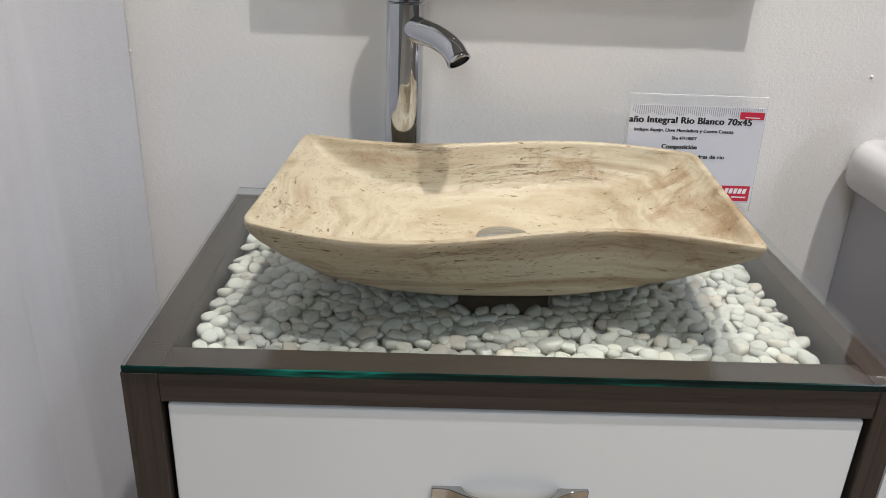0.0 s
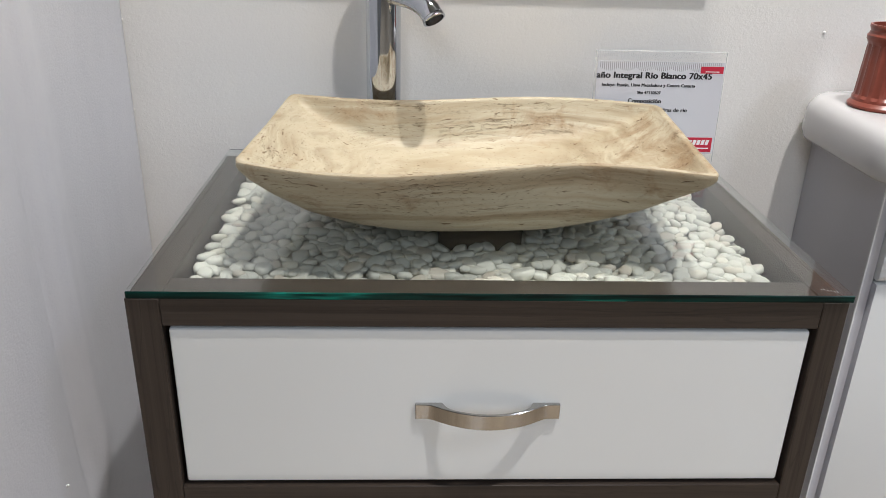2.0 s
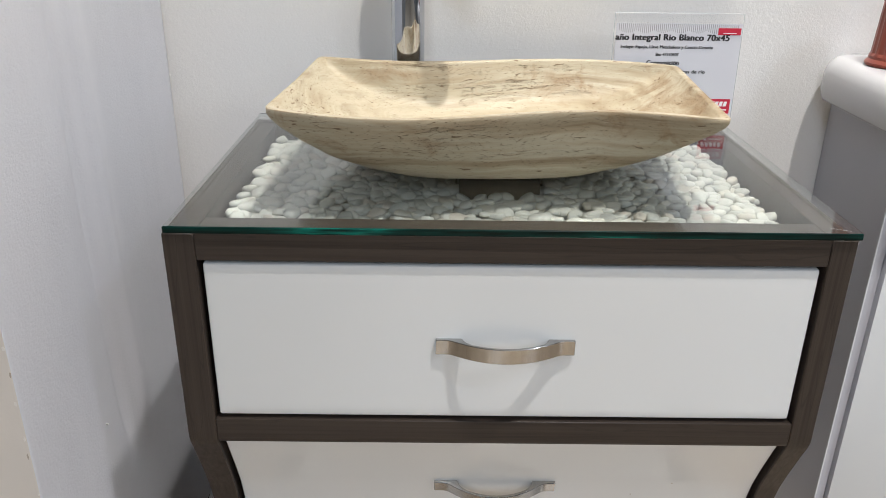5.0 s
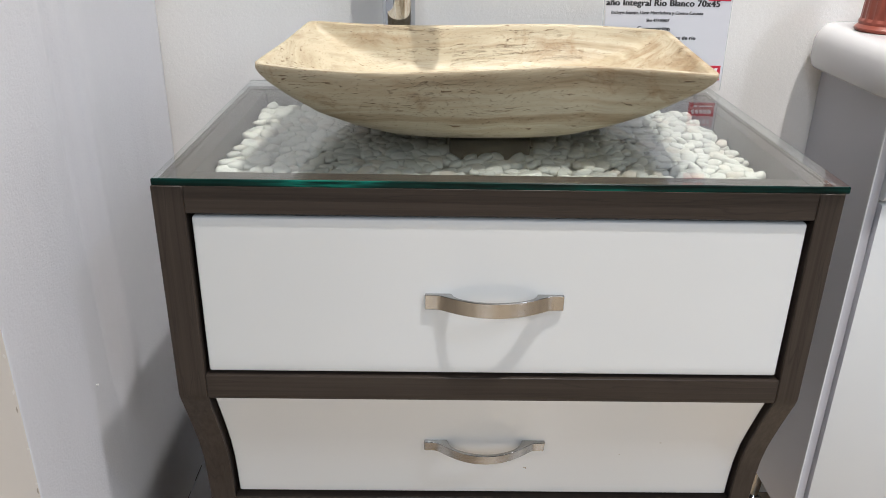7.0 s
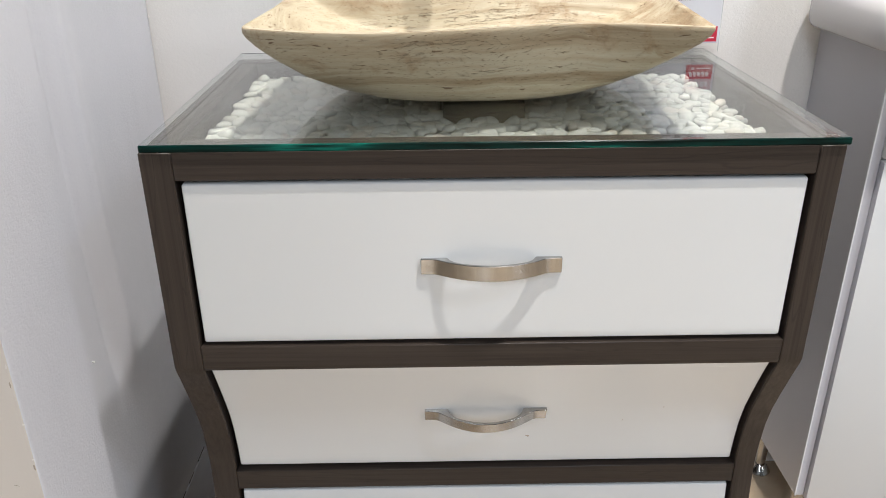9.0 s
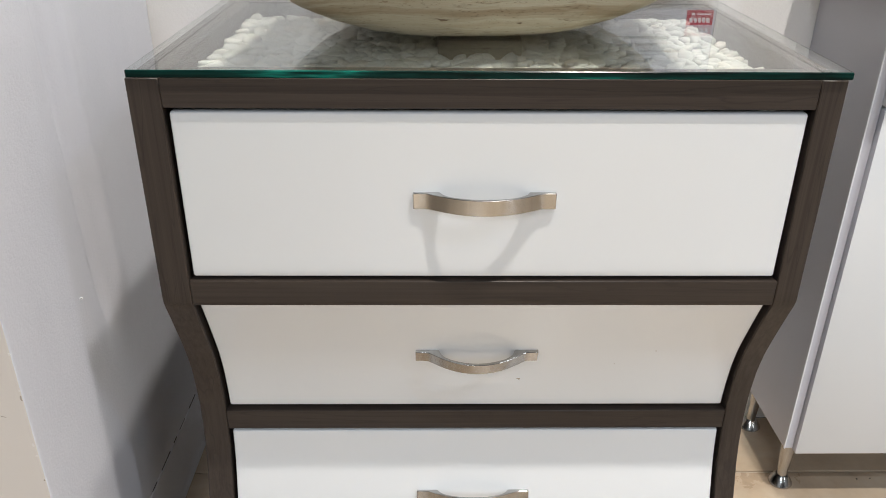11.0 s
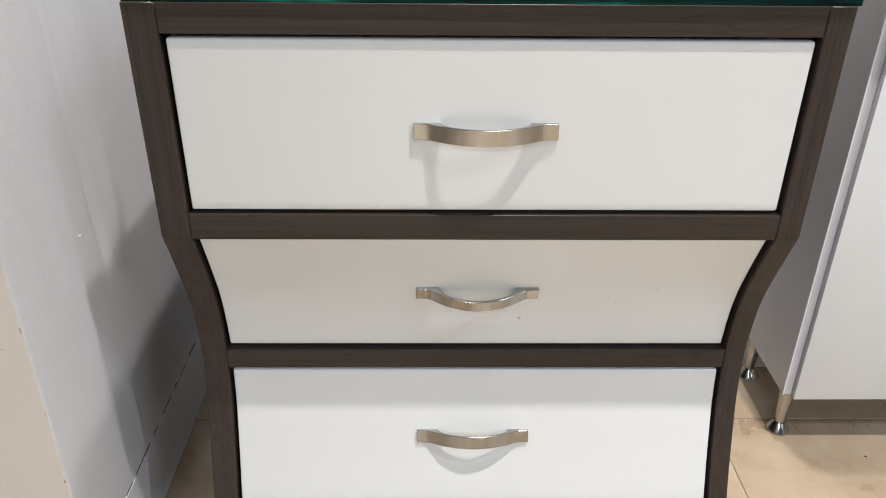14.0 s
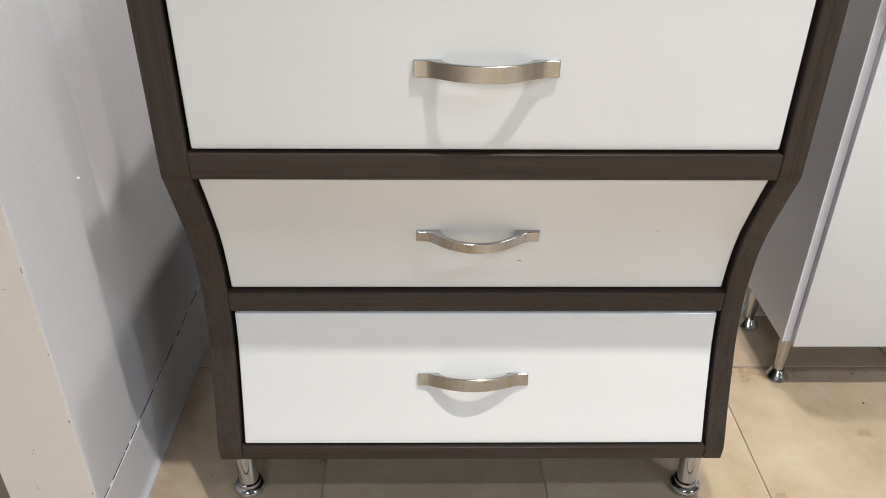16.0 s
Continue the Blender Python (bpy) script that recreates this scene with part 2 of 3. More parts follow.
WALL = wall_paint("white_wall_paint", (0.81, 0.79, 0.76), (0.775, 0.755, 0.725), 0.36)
# left wall: same white, darkened and cooled in colour for its weaker light
WALL_SHADED = wall_paint("shaded_white_wall_paint", (0.635, 0.64, 0.68), (0.595, 0.60, 0.64), 0.4)
WALL_END = wall_paint("beige_wall_paint", (0.76, 0.70, 0.635), (0.71, 0.655, 0.595), 0.12)
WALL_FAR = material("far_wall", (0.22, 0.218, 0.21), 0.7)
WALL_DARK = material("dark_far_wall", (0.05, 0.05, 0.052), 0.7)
CEILING = material("ceiling_paint", (0.40, 0.40, 0.39), 0.8)
WOOD_X = laminate("dark_laminate_across", (0, 0, 0))
WOOD_Z = laminate("dark_laminate_upright", (0, 90, 0))
WOOD_Y = laminate("dark_laminate_deep", (0, 0, 90))
BLACK = material("dark_gap", (0.012, 0.011, 0.010), 0.7)
WHITE_GLOSS = lacquer("white_gloss_lacquer", (0.79, 0.797, 0.79))
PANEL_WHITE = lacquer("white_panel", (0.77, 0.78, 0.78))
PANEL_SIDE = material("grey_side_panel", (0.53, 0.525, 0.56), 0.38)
CERAMIC = lacquer("white_ceramic", (0.56, 0.55, 0.55))
NICKEL = brushed("brushed_nickel", (0.47, 0.455, 0.435), 0.19, (2200, 40, 40))
CHROME = material("chrome", (0.53, 0.55, 0.585), 0.03, 1.0)
DARK_METAL = material("dark_aerator", (0.05, 0.045, 0.04), 0.35, 0.8)
STONE = travertine()
PEBBLE = pebble_paint()
TILE = tile_paint()
GROUT = material("grout", (0.40, 0.345, 0.28), 0.85)
TERRACOTTA = material("terracotta_glaze", (0.235, 0.056, 0.036), 0.3)
GLASS = thin_glass("clear_glass", (0.970, 0.988, 0.983))
GLASS_EDGE = glass_edge()
GLASS_SIDE = material("dark_glass_edge", (0.004, 0.014, 0.012), 0.3, Specular_IOR_Level=0.15)
ACRYLIC = thin_glass("clear_acrylic", (0.995, 0.995, 0.995), 0.35)
ACRYLIC_EDGE = material("acrylic_edge", (0.78, 0.80, 0.80), 0.25, Alpha=0.55)
MIRROR = material("mirror_silver", (0.86, 0.87, 0.86), 0.01, 1.0)
PAPER = material("white_paper", (0.62, 0.62, 0.66), 0.6)
INK = material("black_ink", (0.015, 0.015, 0.017), 0.6)
GREY_INK = material("grey_ink", (0.30, 0.30, 0.31), 0.6)
RED = material("red_print", (0.52, 0.015, 0.045), 0.5)
ETCHED = material("etched_frost", (0.33, 0.33, 0.33), 0.7)
WHITE_INK = material("white_print", (0.85, 0.85, 0.85), 0.5)
CHIP = material("bare_plaster", (0.80, 0.76, 0.71), 0.9)
SCUFF = material("scuff_mark", (0.44, 0.38, 0.31), 0.8)
PLUG = material("white_plastic_plug", (0.85, 0.85, 0.83), 0.4)


# ---- mesh helpers ----
def smooth(me, angle=40):
    me.polygons.foreach_set("use_smooth", [True] * len(me.polygons))
    me.set_sharp_from_angle(angle=radians(angle))


def part(name, bm, mat, parent=None, label="", at=None, flat=False, angle=40):
    """One mesh object from a bmesh, under a thing or a part."""
    bmesh.ops.recalc_face_normals(bm, faces=bm.faces[:])
    me = bpy.data.meshes.new(name)
    bm.to_mesh(me)
    bm.free()
    for mm in mat if isinstance(mat, (list, tuple)) else [mat]:
        me.materials.append(mm)
    if not flat:
        smooth(me, angle)
    ob = new(name, me)
    if parent:
        ob.parent = parent
    if at is not None:
        ob.matrix_basis = at
    if label:
        tagged(ob, label)
    return ob


def empty(name, m=None):
    ob = new(name)
    ob.empty_display_size = 0.05
    if m is not None:
        ob.matrix_basis = m
    return ob


def bevel(bm, width, segments=2, angle=30):
    edges = [e for e in bm.edges if len(e.link_faces) == 2 and e.calc_face_angle(0) > radians(angle)]
    bmesh.ops.bevel(bm, geom=edges, offset=width, segments=segments, profile=0.5, affect="EDGES", clamp_overlap=True)
    return bm


def add_box(bm, x0, x1, y0, y1, z0, z1):
    vs = [bm.verts.new((x, y, z)) for x in (x0, x1) for y in (y0, y1) for z in (z0, z1)]
    for f in ((0, 1, 3, 2), (4, 6, 7, 5), (0, 4, 5, 1), (2, 3, 7, 6), (0, 2, 6, 4), (1, 5, 7, 3)):
        bm.faces.new([vs[k] for k in f])


def box(x0, x1, y0, y1, z0, z1, round_by=0.0, segments=2):
    bm = bmesh.new()
    add_box(bm, x0, x1, y0, y1, z0, z1)
    if round_by:
        bmesh.ops.recalc_face_normals(bm, faces=bm.faces[:])
        bevel(bm, round_by, segments)
    return bm


def prism(outline, x0, x1, round_by=0.0, segments=2, angle=30):
    """An outline of (y, z) drawn out along x."""
    bm = bmesh.new()
    a = [bm.verts.new((x0, y, z)) for y, z in outline]
    b = [bm.verts.new((x1, y, z)) for y, z in outline]
    bm.faces.new(a)
    bm.faces.new(b[::-1])
    for k in range(len(a)):
        j = (k + 1) % len(a)
        bm.faces.new((a[k], a[j], b[j], b[k]))
    bmesh.ops.recalc_face_normals(bm, faces=bm.faces[:])
    if round_by:
        bevel(bm, round_by, segments, angle)
    return bm


def lathe(rows, steps=40, bm=None, offset=(0, 0, 0)):
    """A turned body from rows of (radius, z)."""
    bm = bm or bmesh.new()
    rings = []
    for r, z in rows:
        if r < 1e-6:
            rings.append([bm.verts.new((offset[0], offset[1], z + offset[2]))])
        else:
            rings.append([bm.verts.new((offset[0] + r * math.cos(2 * math.pi * k / steps), offset[1] + r * math.sin(2 * math.pi * k / steps), z + offset[2])) for k in range(steps)])
    for a, b in zip(rings, rings[1:]):
        for k in range(steps):
            j = (k + 1) % steps
            if len(a) == 1 and len(b) == 1:
                continue
            if len(a) == 1:
                bm.faces.new((a[0], b[j], b[k]))
            elif len(b) == 1:
                bm.faces.new((a[k], a[j], b[0]))
            else:
                bm.faces.new((a[k], a[j], b[j], b[k]))
    return bm


def lerp_rows(rows, t):
    """The value at t on a list of (t, value), smoothly."""
    for (a, va), (b, vb) in zip(rows, rows[1:]):
        if a <= t <= b or b <= t <= a:
            return va + (vb - va) * (t - a) / (b - a)
    return rows[0][1] if abs(t - rows[0][0]) < abs(t - rows[-1][0]) else rows[-1][1]


# ---- the room ----
WALL_Y, WALL_X = 0.484, -0.491
END_Y, END_X = -0.078, -0.600
ROOM = (-2.2345, 6.500, -9.200, 3.45)

def structure(name, bm, mat, label, category):
    return tagged(part(name, bm, mat, None, "", None, True), label, category, "", "structure")


structure("wall_back", box(ROOM[0], ROOM[1], WALL_Y, WALL_Y + 0.12, 0, ROOM[3]), WALL, "white painted wall with a fine roller texture", "wall")


def streak_relief(y, z):
    """Made-up relief imitating streaks of reflected light, over faint uneven plaster: an upright hollow with a ridge
    behind it, leaning a little.
    """
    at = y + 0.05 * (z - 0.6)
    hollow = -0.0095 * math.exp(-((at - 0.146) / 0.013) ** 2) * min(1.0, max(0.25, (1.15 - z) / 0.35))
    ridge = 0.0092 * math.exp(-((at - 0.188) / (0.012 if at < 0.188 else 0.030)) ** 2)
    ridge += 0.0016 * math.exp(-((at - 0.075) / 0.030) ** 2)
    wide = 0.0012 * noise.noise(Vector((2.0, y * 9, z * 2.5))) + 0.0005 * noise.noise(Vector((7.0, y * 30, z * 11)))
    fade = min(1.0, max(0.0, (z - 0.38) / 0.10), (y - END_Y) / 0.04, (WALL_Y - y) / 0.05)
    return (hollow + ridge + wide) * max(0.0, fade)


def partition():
    """The partition wall, its face finely divided to carry the streak relief."""
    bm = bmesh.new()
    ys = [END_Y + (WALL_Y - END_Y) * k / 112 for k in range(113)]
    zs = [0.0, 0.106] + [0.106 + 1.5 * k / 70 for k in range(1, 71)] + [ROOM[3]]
    grid = [[bm.verts.new((WALL_X + streak_relief(y, min(z, 1.6)), y, z)) for z in zs] for y in ys]
    for a, b in zip(grid, grid[1:]):
        for k in range(len(zs) - 1):
            bm.faces.new((a[k], b[k], b[k + 1], a[k + 1]))
    back = [[bm.verts.new((END_X, y, z)) for z in (0.0, ROOM[3])] for y in (END_Y, WALL_Y)]
    bm.faces.new((back[0][0], *grid[0], back[0][1]))
    bm.faces.new((back[1][1], *grid[-1][::-1], back[1][0]))
    bm.faces.new((back[0][0], back[0][1], back[1][1], back[1][0]))
    bm.faces.new([back[0][0], back[1][0], *[row[0] for row in grid[::-1]]])
    bm.faces.new([back[0][1], *[row[-1] for row in grid], back[1][1]])
    return bm


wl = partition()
wall_left = structure("wall_left", wl, [WALL_SHADED, WALL_END], "white partition wall with a scuffed beige end face", "wall")
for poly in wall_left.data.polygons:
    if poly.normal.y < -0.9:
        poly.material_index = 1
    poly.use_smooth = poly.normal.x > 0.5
# unseen closing walls; dark tones cut bounce and darken the tap's reflections
structure("wall_west", box(ROOM[0] - 0.1, ROOM[0], ROOM[2], WALL_Y, 0, ROOM[3]), WALL_FAR, "unseen grey wall that closes the room", "wall")
structure("wall_east", box(ROOM[1], ROOM[1] + 0.1, ROOM[2], WALL_Y, 0, ROOM[3]), WALL_FAR, "unseen grey wall that closes the room", "wall")
structure("wall_south", box(ROOM[0] - 0.1, ROOM[1] + 0.1, ROOM[2] - 0.1, ROOM[2], 0, ROOM[3]), WALL_DARK, "unseen wall closing the room, darkened for the tap's reflections", "wall")
# ceiling out of view, kept grey so that less light bounces back
structure("ceiling", box(ROOM[0] - 0.1, ROOM[1] + 0.1, ROOM[2] - 0.1, WALL_Y + 0.12, ROOM[3], ROOM[3] + 0.1), CEILING, "unseen ceiling, greyed to cut bounced light", "ceiling")

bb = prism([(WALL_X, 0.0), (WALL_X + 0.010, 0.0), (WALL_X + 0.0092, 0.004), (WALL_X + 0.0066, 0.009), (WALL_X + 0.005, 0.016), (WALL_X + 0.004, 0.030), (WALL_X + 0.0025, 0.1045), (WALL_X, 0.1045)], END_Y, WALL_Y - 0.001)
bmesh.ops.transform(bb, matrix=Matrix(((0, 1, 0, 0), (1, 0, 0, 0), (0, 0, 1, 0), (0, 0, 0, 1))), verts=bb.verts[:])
baseboard = structure("baseboard", bb, WALL_SHADED, "white painted skirting strip with a dark open joint above", "baseboard")
rnd = random.Random(3)
y = END_Y + 0.01
while y < WALL_Y - 0.02:
    long = rnd.uniform(0.012, 0.075)
    thick = rnd.uniform(0.0004, 0.0014)
    part("open_joint", box(WALL_X - 0.002, WALL_X + 0.0008, y, min(y + long, WALL_Y - 0.005), 0.1046, 0.1048 + thick), BLACK, baseboard, "", None, True)
    y += long + rnd.uniform(0.002, 0.03)
# chipped paint along the free corner and a few fine scuffs on the end face


def chip(name, mat, wide, tall, at, seed):
    """A thin ragged flake lying on a wall."""
    bm = bmesh.new()
    ring = []
    for k in range(9):
        a = 2 * math.pi * k / 9
        r = 0.5 + 0.28 * noise.noise(Vector((math.cos(a) * 1.7, math.sin(a) * 1.7, seed)))
        ring.append(bm.verts.new((wide * r * math.cos(a), 0, tall * r * math.sin(a))))
    bm.faces.new(ring)
    out = bmesh.ops.extrude_face_region(bm, geom=bm.faces[:])
    for v in [g for g in out["geom"] if isinstance(g, bmesh.types.BMVert)]:
        v.co.y -= 0.0003
    return part(name, bm, mat, wall_left, "", at, True)


for k in range(20):
    z = 0.03 + 0.72 * (k + rnd.uniform(-0.4, 0.4)) / 20
    chip("paint_chip", CHIP if k % 3 else SCUFF, rnd.uniform(0.0012, 0.0032), rnd.uniform(0.002, 0.008), pose(WALL_X - rnd.uniform(0.0005, 0.003), END_Y, z), k * 1.7)
for sx, sz, wide, tall, turn in ((-0.517, 0.452, 0.006, 0.0010, 20), (-0.548, 0.212, 0.0012, 0.005, 25), (-0.551, 0.206, 0.0010, 0.003, 40), (-0.53, 0.62, 0.004, 0.0009, 0), (-0.56, 0.145, 0.006, 0.0012, 60)):
    chip("scuff", SCUFF, wide, tall, pose(sx, END_Y, sz, 0, turn, 0), sx * 90)

# ---- vanity cabinet ----
TOP = 0.800
BOTTOM = 0.103
FRONT = [(0.80, -0.005), (0.549, -0.005), (0.546, -0.004), (0.535, 0.002), (0.51, 0.0135), (0.48, 0.027), (0.45, 0.0395), (0.42, 0.0485), (0.39, 0.0535),
         (0.36, 0.057), (0.33, 0.0565), (0.30, 0.054), (0.27, 0.049), (0.24, 0.041), (0.21, 0.033), (0.18, 0.0245), (0.15, 0.015), (0.138, 0.011), (0.124, 0.007), (0.103, 0.009)]


def front_y(z):
    return lerp_rows(FRONT, z)


def face_rows(z0, z1, back, steps=10):
    """The front line of the cabinet between two heights, set back a little."""
    return [(front_y(z1 + (z0 - z1) * k / steps) + back, z1 + (z0 - z1) * k / steps) for k in range(steps + 1)]


vanity = tagged(empty("vanity_cabinet"), "dark laminate bathroom vanity with three curved white gloss drawers", "vanity cabinet")
BACK = 0.456
for side in (-1, 1):
    x0, x1 = (-0.354, -0.322) if side < 0 else (0.322, 0.348)
    outline = [(y, z) for z, y in ((z, front_y(z)) for z in [0.80 - (0.80 - BOTTOM) * k / 70 for k in range(71)])] + [(BACK, BOTTOM), (BACK, TOP)]
    panel = part("side_panel", prism(outline, x0, x1, 0.0012, 1, 60), [WOOD_Z, WOOD_Y], vanity)
    for poly in panel.data.polygons:
        if poly.normal.z > 0.9:
            poly.material_index = 1
for name, z0, z1, deep in (("top_rail", 0.770, TOP, 0.045), ("middle_rail", 0.5455, 0.5765, 0.40), ("lower_rail", 0.3245, 0.3525, 0.34), ("bottom_rail", BOTTOM, 0.1265, 0.40)):
    rows = face_rows(z0, z1, 0.0006, 6)
    back = rows[0][0] + deep
    part(name, prism(rows + [(back, z0), (back, z1)], -0.3217, 0.3217, 0.0008, 1, 50), WOOD_X, vanity)
part("back_rail", box(-0.3217, 0.3217, 0.426, BACK, 0.70, TOP), WOOD_X, vanity)
part("tray_bottom", box(-0.3217, 0.3217, 0.0405, 0.4255, 0.748, 0.760), WOOD_X, vanity)
part("back_panel", box(-0.3217, 0.3217, BACK - 0.012, BACK, BOTTOM + 0.03, 0.699), WOOD_X, vanity)
part("support_box", box(-0.051, 0.048, 0.180, 0.38, 0.7605, 0.7985, 0.001, 1), WOOD_X, vanity)

DRAWERS = ((0.5805, 0.7655, 0.004, 0.672), (0.3570, 0.5430, 0.0065, 0.4475), (0.1305, 0.3200, 0.003, 0.2245))


def handle(parent, z, back):
    """A bowed pull that swells outwards between two solid feet."""
    bm = bmesh.new()
    high, steps = 0.0088, 48
    rings = []
    for k in range(steps + 1):
        x = -0.0745 + 0.149 * k / steps
        arc = 1 - 1.6 * (x / 0.0745) ** 2
        swell = 0.5 * (arc + math.sqrt(arc * arc + 0.012))
        out = -0.0045 - 0.0200 * swell
        inner = 0.0 if abs(x) > 0.046 else -min(-out - 0.0038, 0.021 * math.sqrt(1 - (x / 0.046) ** 2))
        rings.append([bm.verts.new((x, yy, zz)) for yy, zz in ((out, high), (out, -high), (inner, -high), (inner, high))])
    for a, b in zip(rings, rings[1:]):
        for k in range(4):
            bm.faces.new((a[k], a[(k + 1) % 4], b[(k + 1) % 4], b[k]))
    bm.faces.new(rings[0])
    bm.faces.new(rings[-1][::-1])
    bmesh.ops.recalc_face_normals(bm, faces=bm.faces[:])
    bevel(bm, 0.0006, 1, 60)
    dy = (front_y(z + 0.02) - front_y(z - 0.02)) / 0.04
    lean = math.degrees(math.atan(dy))
    return part("handle", bm, NICKEL, parent, "bowed brushed nickel pull", pose(-0.0032, front_y(z) + back, z, -lean, 0, 0))


for z0, z1, back, hz in DRAWERS:
    rows = face_rows(z0, z1, back, 16)
    bm = prism(rows + [(y + 0.018, z) for y, z in rows[::-1]], -0.3175, 0.3175, 0.0030, 3, 50)
    drawer = part("drawer", bm, WHITE_GLOSS, vanity, "white gloss lacquered drawer front", None, False, 25)
    handle(drawer, hz, back)
    # the dark box behind the front
    part("drawer_box", box(-0.312, 0.312, 0.10, 0.42, z0 + 0.006, min(z1 - 0.006, 0.715)), BLACK, drawer)

    if hz < 0.6 and hz > 0.4:
        for mx, mz, wide, tall in ((0.0485, 0.402, 0.0045, 0.0012), (0.0515, 0.400, 0.0012, 0.0025), (0.215, 0.452, 0.002, 0.002), (0.168, 0.428, 0.0012, 0.0012)):
            part("scratch", box(mx, mx + wide, front_y(mz) + back - 0.0004, front_y(mz) + back + 0.001, mz, mz + tall), SCUFF, drawer, "", None, True)

for x in (-0.333, 0.325):
    for y in (0.052, 0.41):
        leg = part("leg", lathe([(0.0, 0.010), (0.0150, 0.010), (0.0150, BOTTOM), (0.0, BOTTOM)], 36), CHROME, vanity, "polished chrome tube leg", pose(x, y, 0))
        part("foot", lathe([(0.0, 0.0), (0.0205, 0.0), (0.0225, 0.002), (0.0232, 0.005), (0.0225, 0.0085), (0.0205, 0.0112), (0.0172, 0.0128), (0.0172, 0.019), (0.0150, 0.0200), (0, 0.020)], 48), CHROME, leg)

# ---- glass top ----
glass_top = tagged(empty("glass_top"), "clear glass counter top with green polished edges on the cabinet", "glass top")
gb = box(-0.3515, 0.350, -0.008, 0.461, 0.8008, 0.8085, 0.0010, 1)
pane = part("pane", gb, [GLASS, GLASS_EDGE, GLASS_SIDE], glass_top, "", None, True)
for poly in pane.data.polygons:
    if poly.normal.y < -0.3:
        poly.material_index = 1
    # upper bevels painted dark, for the line that refraction would show
    elif 0.1 < poly.normal.z < 0.9:
        poly.material_index = 2
for k in range(7):
    ex, ey = 0.322 + 0.0028 * k, 0.006 - 0.0012 * k + 0.001 * (k % 2)
    part("etched_mark", box(ex, ex + 0.0016, ey, ey + 0.0022 + 0.0006 * (k % 3), 0.8081, 0.8082), ETCHED, glass_top)

# ---- stone basin ----
FL, FR, BL, BR = Vector((-0.2675, 0.102)), Vector((0.2320, 0.071)), Vector((-0.2490, 0.4020)), Vector((0.2575, 0.3830))


def basin_point(u, v, strength=1.0):
    """A place in the plan of the basin; u and v go from -1 to 1. Both long sides wave alike."""
    s, w = (u + 1) / 2, (v + 1) / 2
    wave = math.sin(2 * math.pi * s) * strength
    hump = math.sin(math.pi * s)
    front = FL.lerp(FR, s) + Vector((0, -0.031 * wave - 0.006 * hump))
    back = BL.lerp(BR, s) + Vector((0, -0.026 * wave + 0.006 * hump))
    return front.lerp(back, w)


def basin_ring(sx, sy, z, power, bm, long_steps=44, short_steps=20):
    square = [(-1 + 2 * k / long_steps, -1) for k in range(long_steps)] + [(1, -1 + 2 * k / short_steps) for k in range(short_steps)]
    square += [(1 - 2 * k / long_steps, 1) for k in range(long_steps)] + [(-1, 1 - 2 * k / short_steps) for k in range(short_steps)]
    ring = []
    for a, b in square:
        f = (abs(a) ** power + abs(b) ** power) ** (-1 / power)
        p = basin_point(a * f * sx, b * f * sy, 1 - 0.8 * max(0, 0.885 - z) / 0.08)
        ring.append(bm.verts.new((p.x, p.y, z + 0.0045 * (0.6 - 0.4 * a * f) * max(0.0, b * f * sy) * max(0.0, z - 0.85) / 0.052)))
    return ring


vessel = tagged(empty("vessel_basin"), "cream travertine vessel basin with a wavy rim on the glass top", "basin")
bm = bmesh.new()
BASE = 0.8082
OUTER = [(0.40, 0.46, BASE, 3), (0.47, 0.56, BASE + 0.001, 3), (0.55, 0.67, 0.8155, 3.5), (0.67, 0.78, 0.828, 4.5), (0.785, 0.865, 0.845, 7), (0.89, 0.93, 0.866, 12), (0.958, 0.97, 0.882, 24),
         (0.990, 0.992, 0.8920, 36), (0.999, 0.999, 0.8970, 42), (0.999, 0.999, 0.9005, 42), (0.994, 0.995, 0.902, 42)]
INNER = [(0.968, 0.944, 0.902, 70), (0.962, 0.936, 0.9005, 70), (0.945, 0.925, 0.895, 60), (0.90, 0.90, 0.887, 45), (0.82, 0.865, 0.876, 28), (0.70, 0.83, 0.863, 14), (0.60, 0.79, 0.854, 7),
         (0.52, 0.72, 0.847, 5), (0.42, 0.58, 0.842, 4), (0.28, 0.38, 0.8385, 3), (0.10, 0.16, 0.836, 2.2)]
rings = [basin_ring(*r, bm) for r in OUTER + INNER]
for a, b in zip(rings, rings[1:]):
    for k in range(len(a)):
        j = (k + 1) % len(a)
        bm.faces.new((a[k], a[j], b[j], b[k]))
bm.faces.new(rings[0][::-1])
bm.faces.new(rings[-1])
part("bowl", bm, STONE, vessel, "", None, False, 55)
part("drain", lathe([(0.0, 0.0), (0.030, 0.0), (0.032, 0.001), (0.031, 0.0026), (0.027, 0.0034), (0.015, 0.0042), (0.0, 0.0045)], 48), CHROME, vessel, "round domed chrome drain cap", pose(0.0, 0.235, 0.8375))

# ---- tall mixer tap ----
tap = tagged(empty("basin_mixer", pose(-0.1225, 0.425, 0.8086)), "tall polished chrome basin mixer with a curved spout", "tap")
part("body", lathe([(0, 0), (0.029, 0), (0.029, 0.004), (0.0236, 0.005), (0.0236, 0.262), (0, 0.262)], 64), CHROME, tap)
part("cap", lathe([(0, 0.2635), (0.0226, 0.2635), (0.0240, 0.265), (0.0240, 0.300), (0.0236, 0.305), (0, 0.306)], 64), CHROME, tap)


